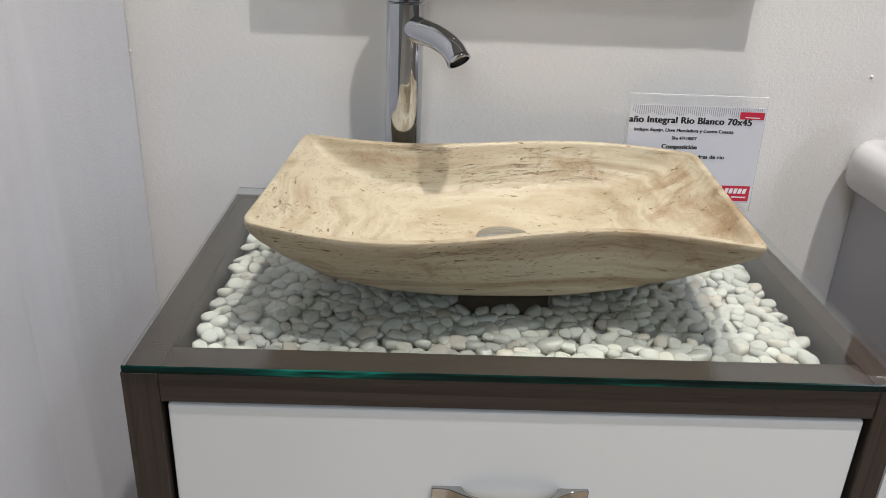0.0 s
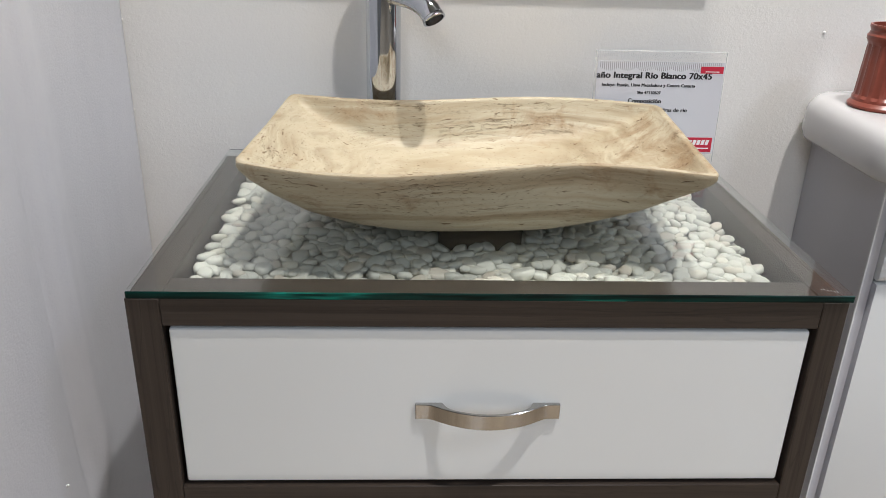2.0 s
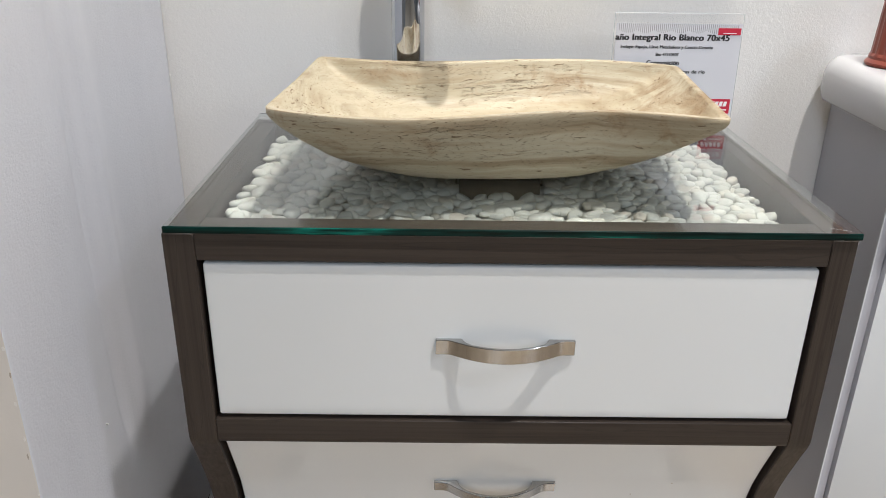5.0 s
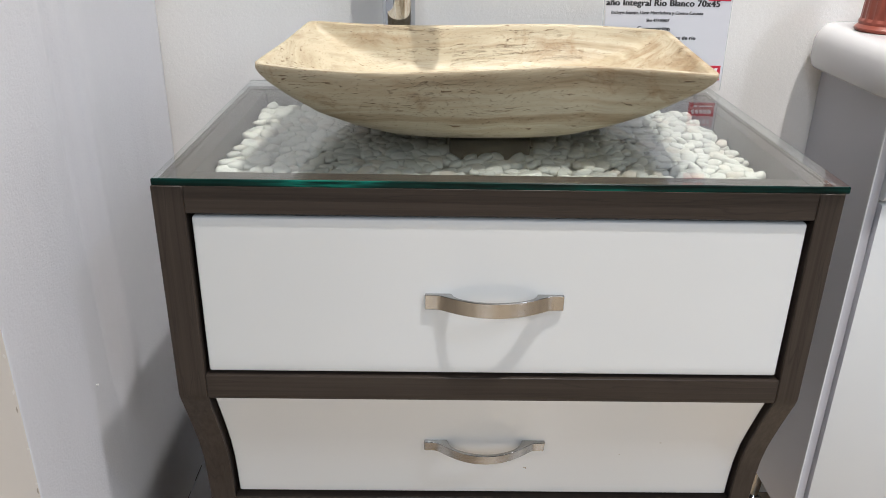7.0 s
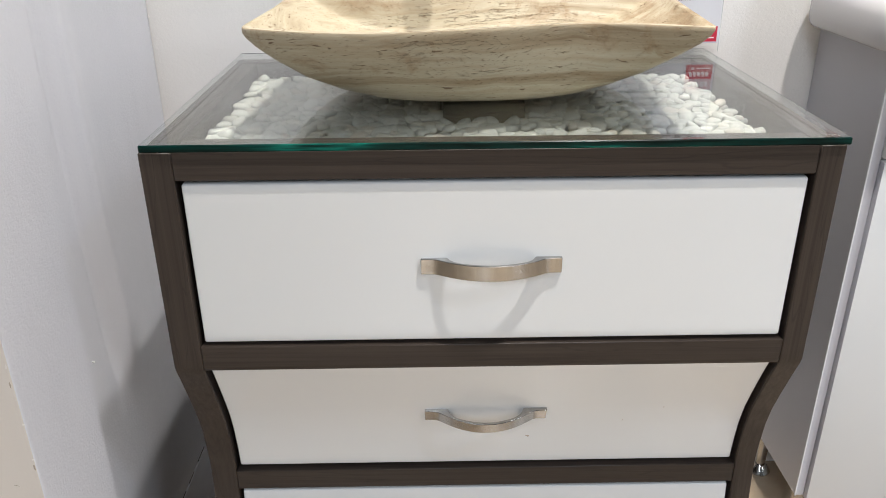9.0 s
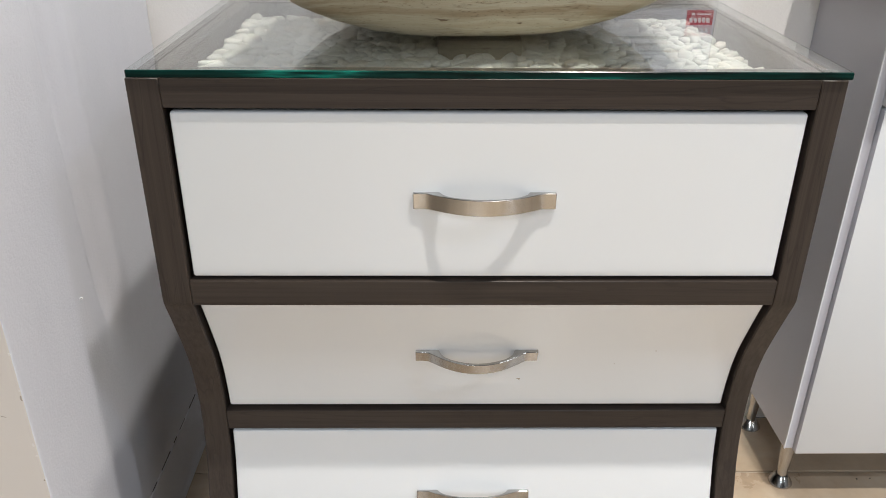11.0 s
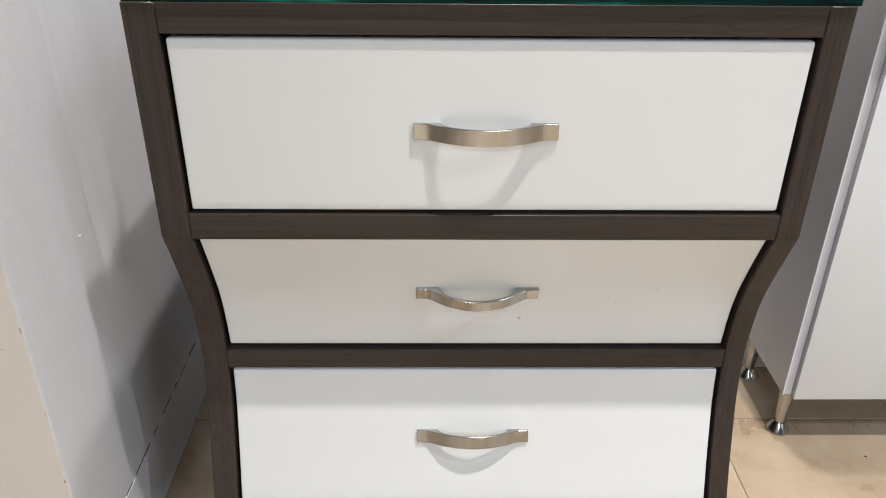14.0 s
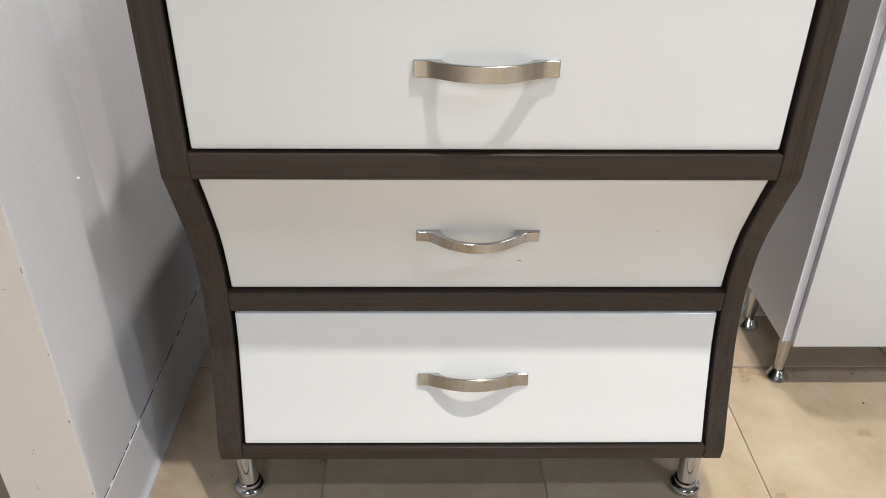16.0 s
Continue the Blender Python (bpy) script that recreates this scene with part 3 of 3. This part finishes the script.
def tube(points, radii, steps=32):
    bm = bmesh.new()
    rings = []
    for k, (p, r) in enumerate(zip(points, radii)):
        way = (Vector(points[min(k + 1, len(points) - 1)]) - Vector(points[max(k - 1, 0)])).normalized()
        q = way.to_track_quat("Z", "Y")
        rings.append([bm.verts.new(Vector(p) + q @ Vector((r * math.cos(2 * math.pi * j / steps), r * math.sin(2 * math.pi * j / steps), 0))) for j in range(steps)])
    for a, b in zip(rings, rings[1:]):
        for j in range(steps):
            i = (j + 1) % steps
            bm.faces.new((a[j], a[i], b[i], b[j]))
    return bm


AIM = Vector((0.66, -0.751))
line = [(0.012, 0.2330), (0.028, 0.2318), (0.044, 0.2302), (0.060, 0.2278), (0.073, 0.2243), (0.084, 0.2200), (0.092, 0.2150), (0.0985, 0.2085)]
spout = part("spout", tube([(AIM.x * d, AIM.y * d, z) for d, z in line], [0.0162, 0.0158, 0.0152, 0.0147, 0.0144, 0.0143, 0.0143, 0.0143]), CHROME, tap)
end = Vector((AIM.x * 0.0985, AIM.y * 0.0985, 0.2085))
way = Vector((AIM.x * 0.0065, AIM.y * 0.0065, -0.0075)).normalized()
lip = lathe([(0.0143, 0.0), (0.0150, 0.001), (0.0150, 0.004), (0.0125, 0.0045), (0.0122, -0.006), (0.0, -0.006)], 32)
part("aerator", lip, [CHROME], spout, "round chrome outlet ring", Matrix.Translation(end) @ way.to_track_quat("Z", "Y").to_matrix().to_4x4())
part("aerator_screen", lathe([(0.0, 0.0), (0.0120, 0.0)], 24), DARK_METAL, spout, "dark outlet screen", Matrix.Translation(end - 0.003 * way) @ way.to_track_quat("Z", "Y").to_matrix().to_4x4())

# ---- wall mirror above the tap ----
mirror = tagged(empty("wall_mirror"), "plain rectangular mirror on a deep backing box on the white wall", "mirror")
part("backing", box(-0.292, 0.338, WALL_Y - 0.0315, WALL_Y - 0.0005, 1.1035, 1.90), WOOD_X, mirror, "dark laminate backing box", None, True)
part("mirror_glass", box(-0.297, 0.343, WALL_Y - 0.0365, WALL_Y - 0.0317, 1.100, 1.904, 0.0008, 1), MIRROR, mirror, "silvered glass", None, True)

# ---- product card in a clear stand ----
LEAN = 2.0
card = tagged(empty("sign_holder", pose(0.2655, 0.424, 0.8088, -LEAN, 0, 0)), "clear acrylic stand with a printed product card", "sign holder")
part("holder", box(-0.0925, 0.0925, 0.0, 0.0022, 0.0, 0.1590, 0.0006, 1), ACRYLIC, card, "clear acrylic sheet", None, True)
foot = box(-0.0925, 0.0925, 0.0, 0.036, 0.0002, 0.0024, 0.0006, 1)
part("holder_foot", foot, ACRYLIC, card, "clear acrylic foot", pose(0, 0.0025, 0, LEAN, 0, 0), True)
# pale strips added to imitate light caught along the clear edges
for name, x0, x1, z0, z1 in (("holder_edge", -0.0927, 0.0927, 0.1586, 0.1592), ("holder_edge", -0.0927, -0.0922, 0.002, 0.1586), ("holder_edge", 0.0922, 0.0927, 0.002, 0.1586)):
    part(name, box(x0, x1, 0.0001, 0.0021, z0, z1), ACRYLIC_EDGE, card, "pale strip for the bright look of the acrylic edge", None, True)
for ob in card.children:
    ob.visible_shadow = False
sheet = part("sheet", box(-0.0895, 0.0915, -0.0008, -0.0004, 0.014, 0.1450), PAPER, card, "white printed paper", None, True)


def words(text, x0, x1, z, tall, mat, bold):
    """A printed line from x0 to x1 on the height z, with capitals of the given height; bold thickens the strokes."""
    curve = bpy.data.curves.new("text_line", "FONT")
    curve.body, curve.size, curve.space_character = text, 1.0, 1.06
    tmp = bpy.data.objects.new("text_line", curve)
    scene.collection.objects.link(tmp)
    me = bpy.data.meshes.new_from_object(tmp.evaluated_get(bpy.context.evaluated_depsgraph_get()))
    bpy.data.objects.remove(tmp)
    me.materials.clear()
    me.materials.append(mat)
    first, last = min(v.co.x for v in me.vertices), max(v.co.x for v in me.vertices)
    for v in me.vertices:
        v.co = Vector(((v.co.x - first) * (x1 - x0) / (last - first), v.co.y * tall / 0.70, 0))
    bm = bmesh.new()
    for k in range(5):
        first = len(bm.verts)
        bm.from_mesh(me)
        bm.verts.ensure_lookup_table()
        for v in bm.verts[first:]:
            v.co += Vector(((k - 2) * bold * tall * 0.5, (0, 0.4, 0, -0.4, 0)[k] * bold * tall, 0.000008 * k))
    bm.to_mesh(me)
    bm.free()
    ob = new("text_line", me)
    ob.parent = sheet
    ob.matrix_basis = pose(x0, -0.0011, z, 90, 0, 0)
    return ob


def card_bar(name, x0, x1, z0, z1, mat, deep=0.0002):
    return part(name, box(x0, x1, -0.0009 - deep, -0.0009, z0, z1), mat, sheet, "", None, True)


words("a\u00f1o Integral Rio Blanco 70x45", -0.0893, 0.0740, 0.1216, 0.0086, INK, 0.080)
words("Incluye: Espejo, Llave Mezcladora y Contra Canasta", -0.0810, 0.0520, 0.1100, 0.0044, INK, 0.070)
words("Sku 47110607", -0.0295, 0.0038, 0.0995, 0.0043, INK, 0.070)
words("Composici\u00f3n", -0.0415, 0.0055, 0.0870, 0.0060, INK, 0.080)
words("tal con piedras de rio", -0.0270, 0.0450, 0.0748, 0.0052, INK, 0.070)
words("bot\u00f3n cromados", -0.0450, 0.0120, 0.0650, 0.0052, INK, 0.070)
words("de Cer\u00e1mica sobre cubierta", -0.0620, 0.0260, 0.0547, 0.0052, INK, 0.070)
for k in range(62):
    x = -0.086 + 0.0028 * k
    card_bar("stripe", x, x + 0.0009, 0.1355 - 0.004 * abs(math.sin(k * 0.35)), 0.1443, GREY_INK, 0.0001)
card_bar("red_tag", 0.0573, 0.0897, 0.1297, 0.1393, RED, 0.0003)
part("bar", box(0.0645, 0.0840, -0.0014, -0.00125, 0.1316, 0.1327), WHITE_INK, sheet, "", None, True)
card_bar("red_block", 0.0490, 0.0880, 0.0165, 0.0380, RED, 0.0003)
for k in range(5):
    slanted = box(0.0, 0.0046, -0.0014, -0.00125, 0.0, 0.0072)
    bmesh.ops.transform(slanted, matrix=Matrix(((1, 0, 0.22, 0), (0, 1, 0, 0), (0, 0, 1, 0), (0, 0, 0, 1))), verts=slanted.verts[:])
    part("bar", slanted, WHITE_INK, sheet, "", pose(0.0530 + 0.0062 * k, 0, 0.0272), True)
part("bar", box(0.0640, 0.0840, -0.0014, -0.00125, 0.0212, 0.0230), WHITE_INK, sheet, "", None, True)
part("bar", box(0.0560, 0.0610, -0.0014, -0.00125, 0.0205, 0.0240), WHITE_INK, sheet, "", None, True)

# ---- white washbasin cabinet ----
cabinet = tagged(empty("washbasin_cabinet"), "white washbasin cabinet with grey sides on tapered metal legs", "cabinet")
CX, CW = 0.5335, 0.53
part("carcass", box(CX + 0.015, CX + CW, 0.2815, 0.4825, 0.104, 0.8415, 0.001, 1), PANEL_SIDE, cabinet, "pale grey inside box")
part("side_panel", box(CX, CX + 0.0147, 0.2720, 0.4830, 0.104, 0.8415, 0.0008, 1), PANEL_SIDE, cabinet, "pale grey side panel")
part("edge_strip", box(CX - 0.0004, CX + 0.0016, 0.2710, 0.2735, 0.104, 0.8415), PANEL_WHITE, cabinet, "thin white strip along the front edge")
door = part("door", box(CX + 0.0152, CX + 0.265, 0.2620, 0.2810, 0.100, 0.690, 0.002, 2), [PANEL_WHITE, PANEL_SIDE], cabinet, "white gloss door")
# left edge coloured grey to stand in for shade on that side
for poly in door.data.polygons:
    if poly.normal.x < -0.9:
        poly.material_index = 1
part("door", box(CX + 0.268, CX + CW, 0.2620, 0.2810, 0.100, 0.690, 0.002, 2), PANEL_WHITE, cabinet, "white gloss door")
upper = [(0.288, 0.694), (0.274, 0.694), (0.270, 0.697), (0.2685, 0.702), (0.270, 0.707), (0.2685, 0.712), (0.270, 0.717), (0.2685, 0.722), (0.270, 0.727), (0.266, 0.76), (0.258, 0.81), (0.253, 0.8415), (0.288, 0.8415)]
part("drawer", prism([(y - 0.008, z) for y, z in upper], CX + 0.0152, CX + CW, 0.0008, 1), PANEL_WHITE, cabinet, "white ridged drawer front")
for x in (CX + 0.026, CX + CW - 0.026):
    for y in (0.305, 0.458):
        leg = part("leg", lathe([(0, 0.018), (0.0085, 0.018), (0.0135, 0.104), (0, 0.104)], 28), NICKEL, cabinet, "tapered brushed metal leg", pose(x, y, 0))
        part("foot", lathe([(0, 0), (0.0195, 0), (0.0205, 0.002), (0.0195, 0.005), (0.0105, 0.018), (0, 0.0185)], 32), NICKEL, leg)

# ---- ceramic washbasin ----
bm = bmesh.new()


def rounded(x0, x1, y0, y1, z, r, bm, steps=8):
    ring = []
    for cx, cy, a0 in ((x1 - r, y1 - r, 0), (x0 + r, y1 - r, 90), (x0 + r, y0 + r, 180), (x1 - r, y0 + r, 270)):
        for k in range(steps + 1):
            a = radians(a0 + 90 * k / steps)
            ring.append(bm.verts.new((cx + r * math.cos(a), cy + r * math.sin(a), z)))
    return ring


X0, X1, Y0, Y1 = 0.4945, 1.105, 0.208, 0.4835
rings = []
for d, z in ((0.030, 0.842), (0.010, 0.842), (0.005, 0.8435), (0.002, 0.848), (0.0, 0.860), (0.0005, 0.884), (0.003, 0.894), (0.009, 0.902), (0.017, 0.906), (0.028, 0.907)):
    rings.append(rounded(X0 + d, X1 - d, Y0 + d, Y1 - min(d, 0.006), z, max(0.014, 0.046 - d * 0.5), bm))
for d, z in ((0.0, 0.907), (0.010, 0.903), (0.022, 0.888), (0.045, 0.868), (0.09, 0.856)):
    rings.append(rounded(0.66 + d, 1.05 - d, 0.235 + d, 0.42 - d * 0.9, z, 0.06 - 0.3 * d, bm))
for a, b in zip(rings, rings[1:]):
    for k in range(len(a)):
        j = (k + 1) % len(a)
        bm.faces.new((a[k], a[j], b[j], b[k]))
bm.faces.new(rings[0])
bm.faces.new(rings[-1])
tagged(part("ceramic_washbasin", bm, CERAMIC, None, "", None, False, 60), "glossy white ceramic washbasin on the white cabinet", "washbasin")

# ---- terracotta beaker ----
cup = tagged(empty("ribbed_beaker", pose(0.5600, 0.374, 0.9072)), "ribbed terracotta red beaker standing on the washbasin", "beaker")
bm = bmesh.new()
rows = [(0.0, 0.0), (0.040, 0.0), (0.0425, 0.002), (0.0425, 0.005), (0.040, 0.008), (0.0385, 0.010), (0.0385, 0.014), (0.0365, 0.018)]
rows += [(0.0365 - 0.0035 * k / 8, 0.018 + 0.07 * k / 8) for k in range(1, 9)]
rows += [(0.0345, 0.092), (0.036, 0.095), (0.036, 0.100), (0.034, 0.103), (0.033, 0.106), (0.035, 0.112), (0.0345, 0.115), (0.0315, 0.115), (0.030, 0.02), (0, 0.018)]
lathe([(radius, 0.955 * z) for radius, z in rows], 96, bm)
for v in bm.verts:
    if 0.0165 < v.co.z < 0.0855 and v.co.xy.length > 0.0315:
        a = math.atan2(v.co.y, v.co.x)
        v.co.xy *= 1 - 0.035 * (0.5 + 0.5 * math.tanh(4 * math.cos(a * 16)))
part("beaker_body", bm, TERRACOTTA, cup, "", None, False, 30)

# ---- white river pebbles under the glass ----
rng = random.Random(7)
shapes = []
for k in range(14):
    bm = bmesh.new()
    bmesh.ops.create_icosphere(bm, subdivisions=2, radius=1.0)
    seed = Vector((k * 3.7, k * 1.3, 0))
    a, b, c = rng.uniform(0.0098, 0.0142), rng.uniform(0.0078, 0.0104), rng.uniform(0.0042, 0.0056)
    lean = rng.uniform(0, 2 * math.pi)
    tip = Vector((math.cos(lean), math.sin(lean), 0))
    for v in bm.verts:
        n = v.co.copy()
        turn = math.atan2(n.y, n.x)
        ring = Vector((math.cos(turn), math.sin(turn), 0))
        bulge = 1 + 0.26 * noise.noise(ring * 0.8 + seed) + 0.15 * noise.noise(ring * 1.9 + seed)
        flat = math.copysign(abs(n.z) ** 0.62, n.z) * (1 + 0.25 * noise.noise(n * 0.9 + seed))
        side = math.sqrt(max(0.0, 1 - n.z * n.z)) ** 0.86
        v.co = Vector((ring.x * side * a * bulge, ring.y * side * b * bulge, flat * c * (1 + 0.35 * tip.dot(ring) * side)))
    me = bpy.data.meshes.new("pebble")
    bm.to_mesh(me)
    bm.free()
    me.polygons.foreach_set("use_smooth", [True] * len(me.polygons))
    me.materials.append(PEBBLE)
    shapes.append(me)

bed = tagged(empty("pebble_bed"), "bed of smooth white river pebbles in the tray under the glass", "pebbles")


def heap(step_x, step_y, jitter, z, rise, tilt, small, large):
    """One loose layer of stones, row by row, round the support box."""
    layer, row, y = [], 0, 0.050
    while y < 0.418:
        x = -0.311 + (step_x / 2 if row % 2 else 0)
        while x < 0.312:
            px, py = x + rng.uniform(-jitter, jitter), y + rng.uniform(-jitter, jitter)
            if not (-0.058 < px < 0.055 and 0.171 < py < 0.39):
                layer.append((max(-0.311, min(0.311, px)), max(0.050, py), z + rng.uniform(0, rise), rng.uniform(0, 360), rng.gauss(0, tilt), rng.gauss(0, tilt), rng.uniform(small, large)))
            x += step_x
        y += step_y
        row += 1
    return layer


under = heap(0.0175, 0.0145, 0.004, 0.7675, 0.004, 8, 0.9, 1.05)
upper = heap(0.0178, 0.0148, 0.0046, 0.7748, 0.0050, 10, 0.72, 1.16)
upper.sort(key=lambda p: p[1])
verts, faces = [], []
for k, (px, py, pz, turn, ax, ay, size) in enumerate(upper + under):
    me = shapes[rng.randrange(len(shapes))]
    m = pose(px, py, pz, ax, ay, turn) @ Matrix.Diagonal((size, size, size, 1))
    if k < 290:
        ob = new("pebble", me)
        ob.parent = bed
        ob.matrix_basis = m
    else:
        first = len(verts)
        verts += [m @ v.co for v in me.vertices]
        faces += [[first + i for i in p.vertices] for p in me.polygons]
me = bpy.data.meshes.new("pebbles_behind")
me.from_pydata(verts, [], faces)
me.polygons.foreach_set("use_smooth", [True] * len(me.polygons))
me.materials.append(PEBBLE)
rest = tagged(new("pebbles_behind", me), "many smooth white river pebbles", "", "", "stuff")
rest.parent = bed

# ---- wall marks ----
tagged(part("wall_plug", lathe([(0, 0), (0.0016, 0), (0.0011, 0.003), (0.0014, 0.0045), (0.0, 0.005)], 12), PLUG, None, "", pose(WALL_X - 0.0005, 0.087, 0.5010, 0, 70, 0)), "tiny white plastic plug in the wall", "wall plug")
for x, y, z, r in ((WALL_X, WALL_Y, 0.988, 0.0013), (WALL_X, WALL_Y, 0.86, 0.0013), (WALL_X, WALL_Y, 0.925, 0.0008), (WALL_X, WALL_Y, 0.885, 0.0009), (WALL_X, WALL_Y, 1.03, 0.0008)):
    bm = bmesh.new()
    bmesh.ops.create_icosphere(bm, subdivisions=2, radius=r)
    tagged(part("paint_blob", bm, WALL, None, "", pose(x + 0.001, y - 0.001, z) @ Matrix.Diagonal((1, 1, 1.6, 1))), "small blob of dried white paint in the corner", "paint blob")
bm = bmesh.new()
bmesh.ops.create_icosphere(bm, subdivisions=2, radius=0.0022)
tagged(part("paint_blob", bm, WALL, None, "", pose(0.5165, WALL_Y - 0.0008, 0.9905)), "small blob of dried white paint on the wall", "paint blob")

# ---- floor ----
floor = structure("floor", box(ROOM[0], ROOM[1], ROOM[2], WALL_Y, -0.05, -0.003), GROUT, "beige stone-look ceramic tile floor", "floor")
PITCH, GX, GY = 0.3360, -0.2235, 0.3300
bm = box(0.0016, PITCH - 0.0016, 0.0016, PITCH - 0.0016, -0.0035, 0.0, 0.0009, 1)
tile_mesh = bpy.data.meshes.new("tile")
bm.to_mesh(tile_mesh)
bm.free()
tile_mesh.materials.append(TILE)
bm = box(0.0016, PITCH - 0.0016, 0.0016, WALL_Y - GY - 0.001, -0.0035, 0.0, 0.0009, 1)
cut_mesh = bpy.data.meshes.new("tile_cut")
bm.to_mesh(cut_mesh)
bm.free()
cut_mesh.materials.append(TILE)
for i in range(-6, 8):
    for j in range(-17, 1):
        ob = new("tile", cut_mesh if j == 0 else tile_mesh)
        ob.parent = floor
        ob.matrix_basis = pose(GX + PITCH * i, GY + PITCH * j, 0)

verts, faces = [], []
for i in range(-6, 21):
    for j in range(-29, 1):
        if i < 8 and j >= -17:
            continue
        x0, y0 = GX + PITCH * i + 0.0016, GY + PITCH * j + 0.0016
        x1, y1 = min(x0 + PITCH - 0.0032, ROOM[1]), min(y0 + PITCH - 0.0032, WALL_Y)
        if x0 < x1 and y0 > ROOM[2]:
            first = len(verts)
            verts += [(x0, y0, 0), (x1, y0, 0), (x1, y1, 0), (x0, y1, 0)]
            faces.append((first, first + 1, first + 2, first + 3))
me = bpy.data.meshes.new("tiles_beyond")
me.from_pydata(verts, [], faces)
me.materials.append(TILE)
beyond = tagged(new("tiles_beyond", me), "beige floor tiles further off in the showroom", "", "", "stuff")
beyond.parent = floor

# ---- crumbs on the floor ----
for x, y, r in ((0.684, 0.233, 0.0022), (0.612, 0.425, 0.0026), (0.700, 0.310, 0.0016), (0.725, 0.312, 0.0014), (-0.395, 0.075, 0.0014)):
    bm = bmesh.new()
    bmesh.ops.create_icosphere(bm, subdivisions=1, radius=r)
    for v in bm.verts:
        v.co *= 1 + 0.5 * noise.noise(v.co * 900 + Vector((x * 50, y * 50, 0)))
        v.co.z = max(v.co.z * 0.6, -r * 0.2)
    tagged(part("dirt_crumb", bm, BLACK, None, "", pose(x, y, r * 0.2)), "small dark crumb of dirt on the tile floor", "crumb", "crumbs on the floor")
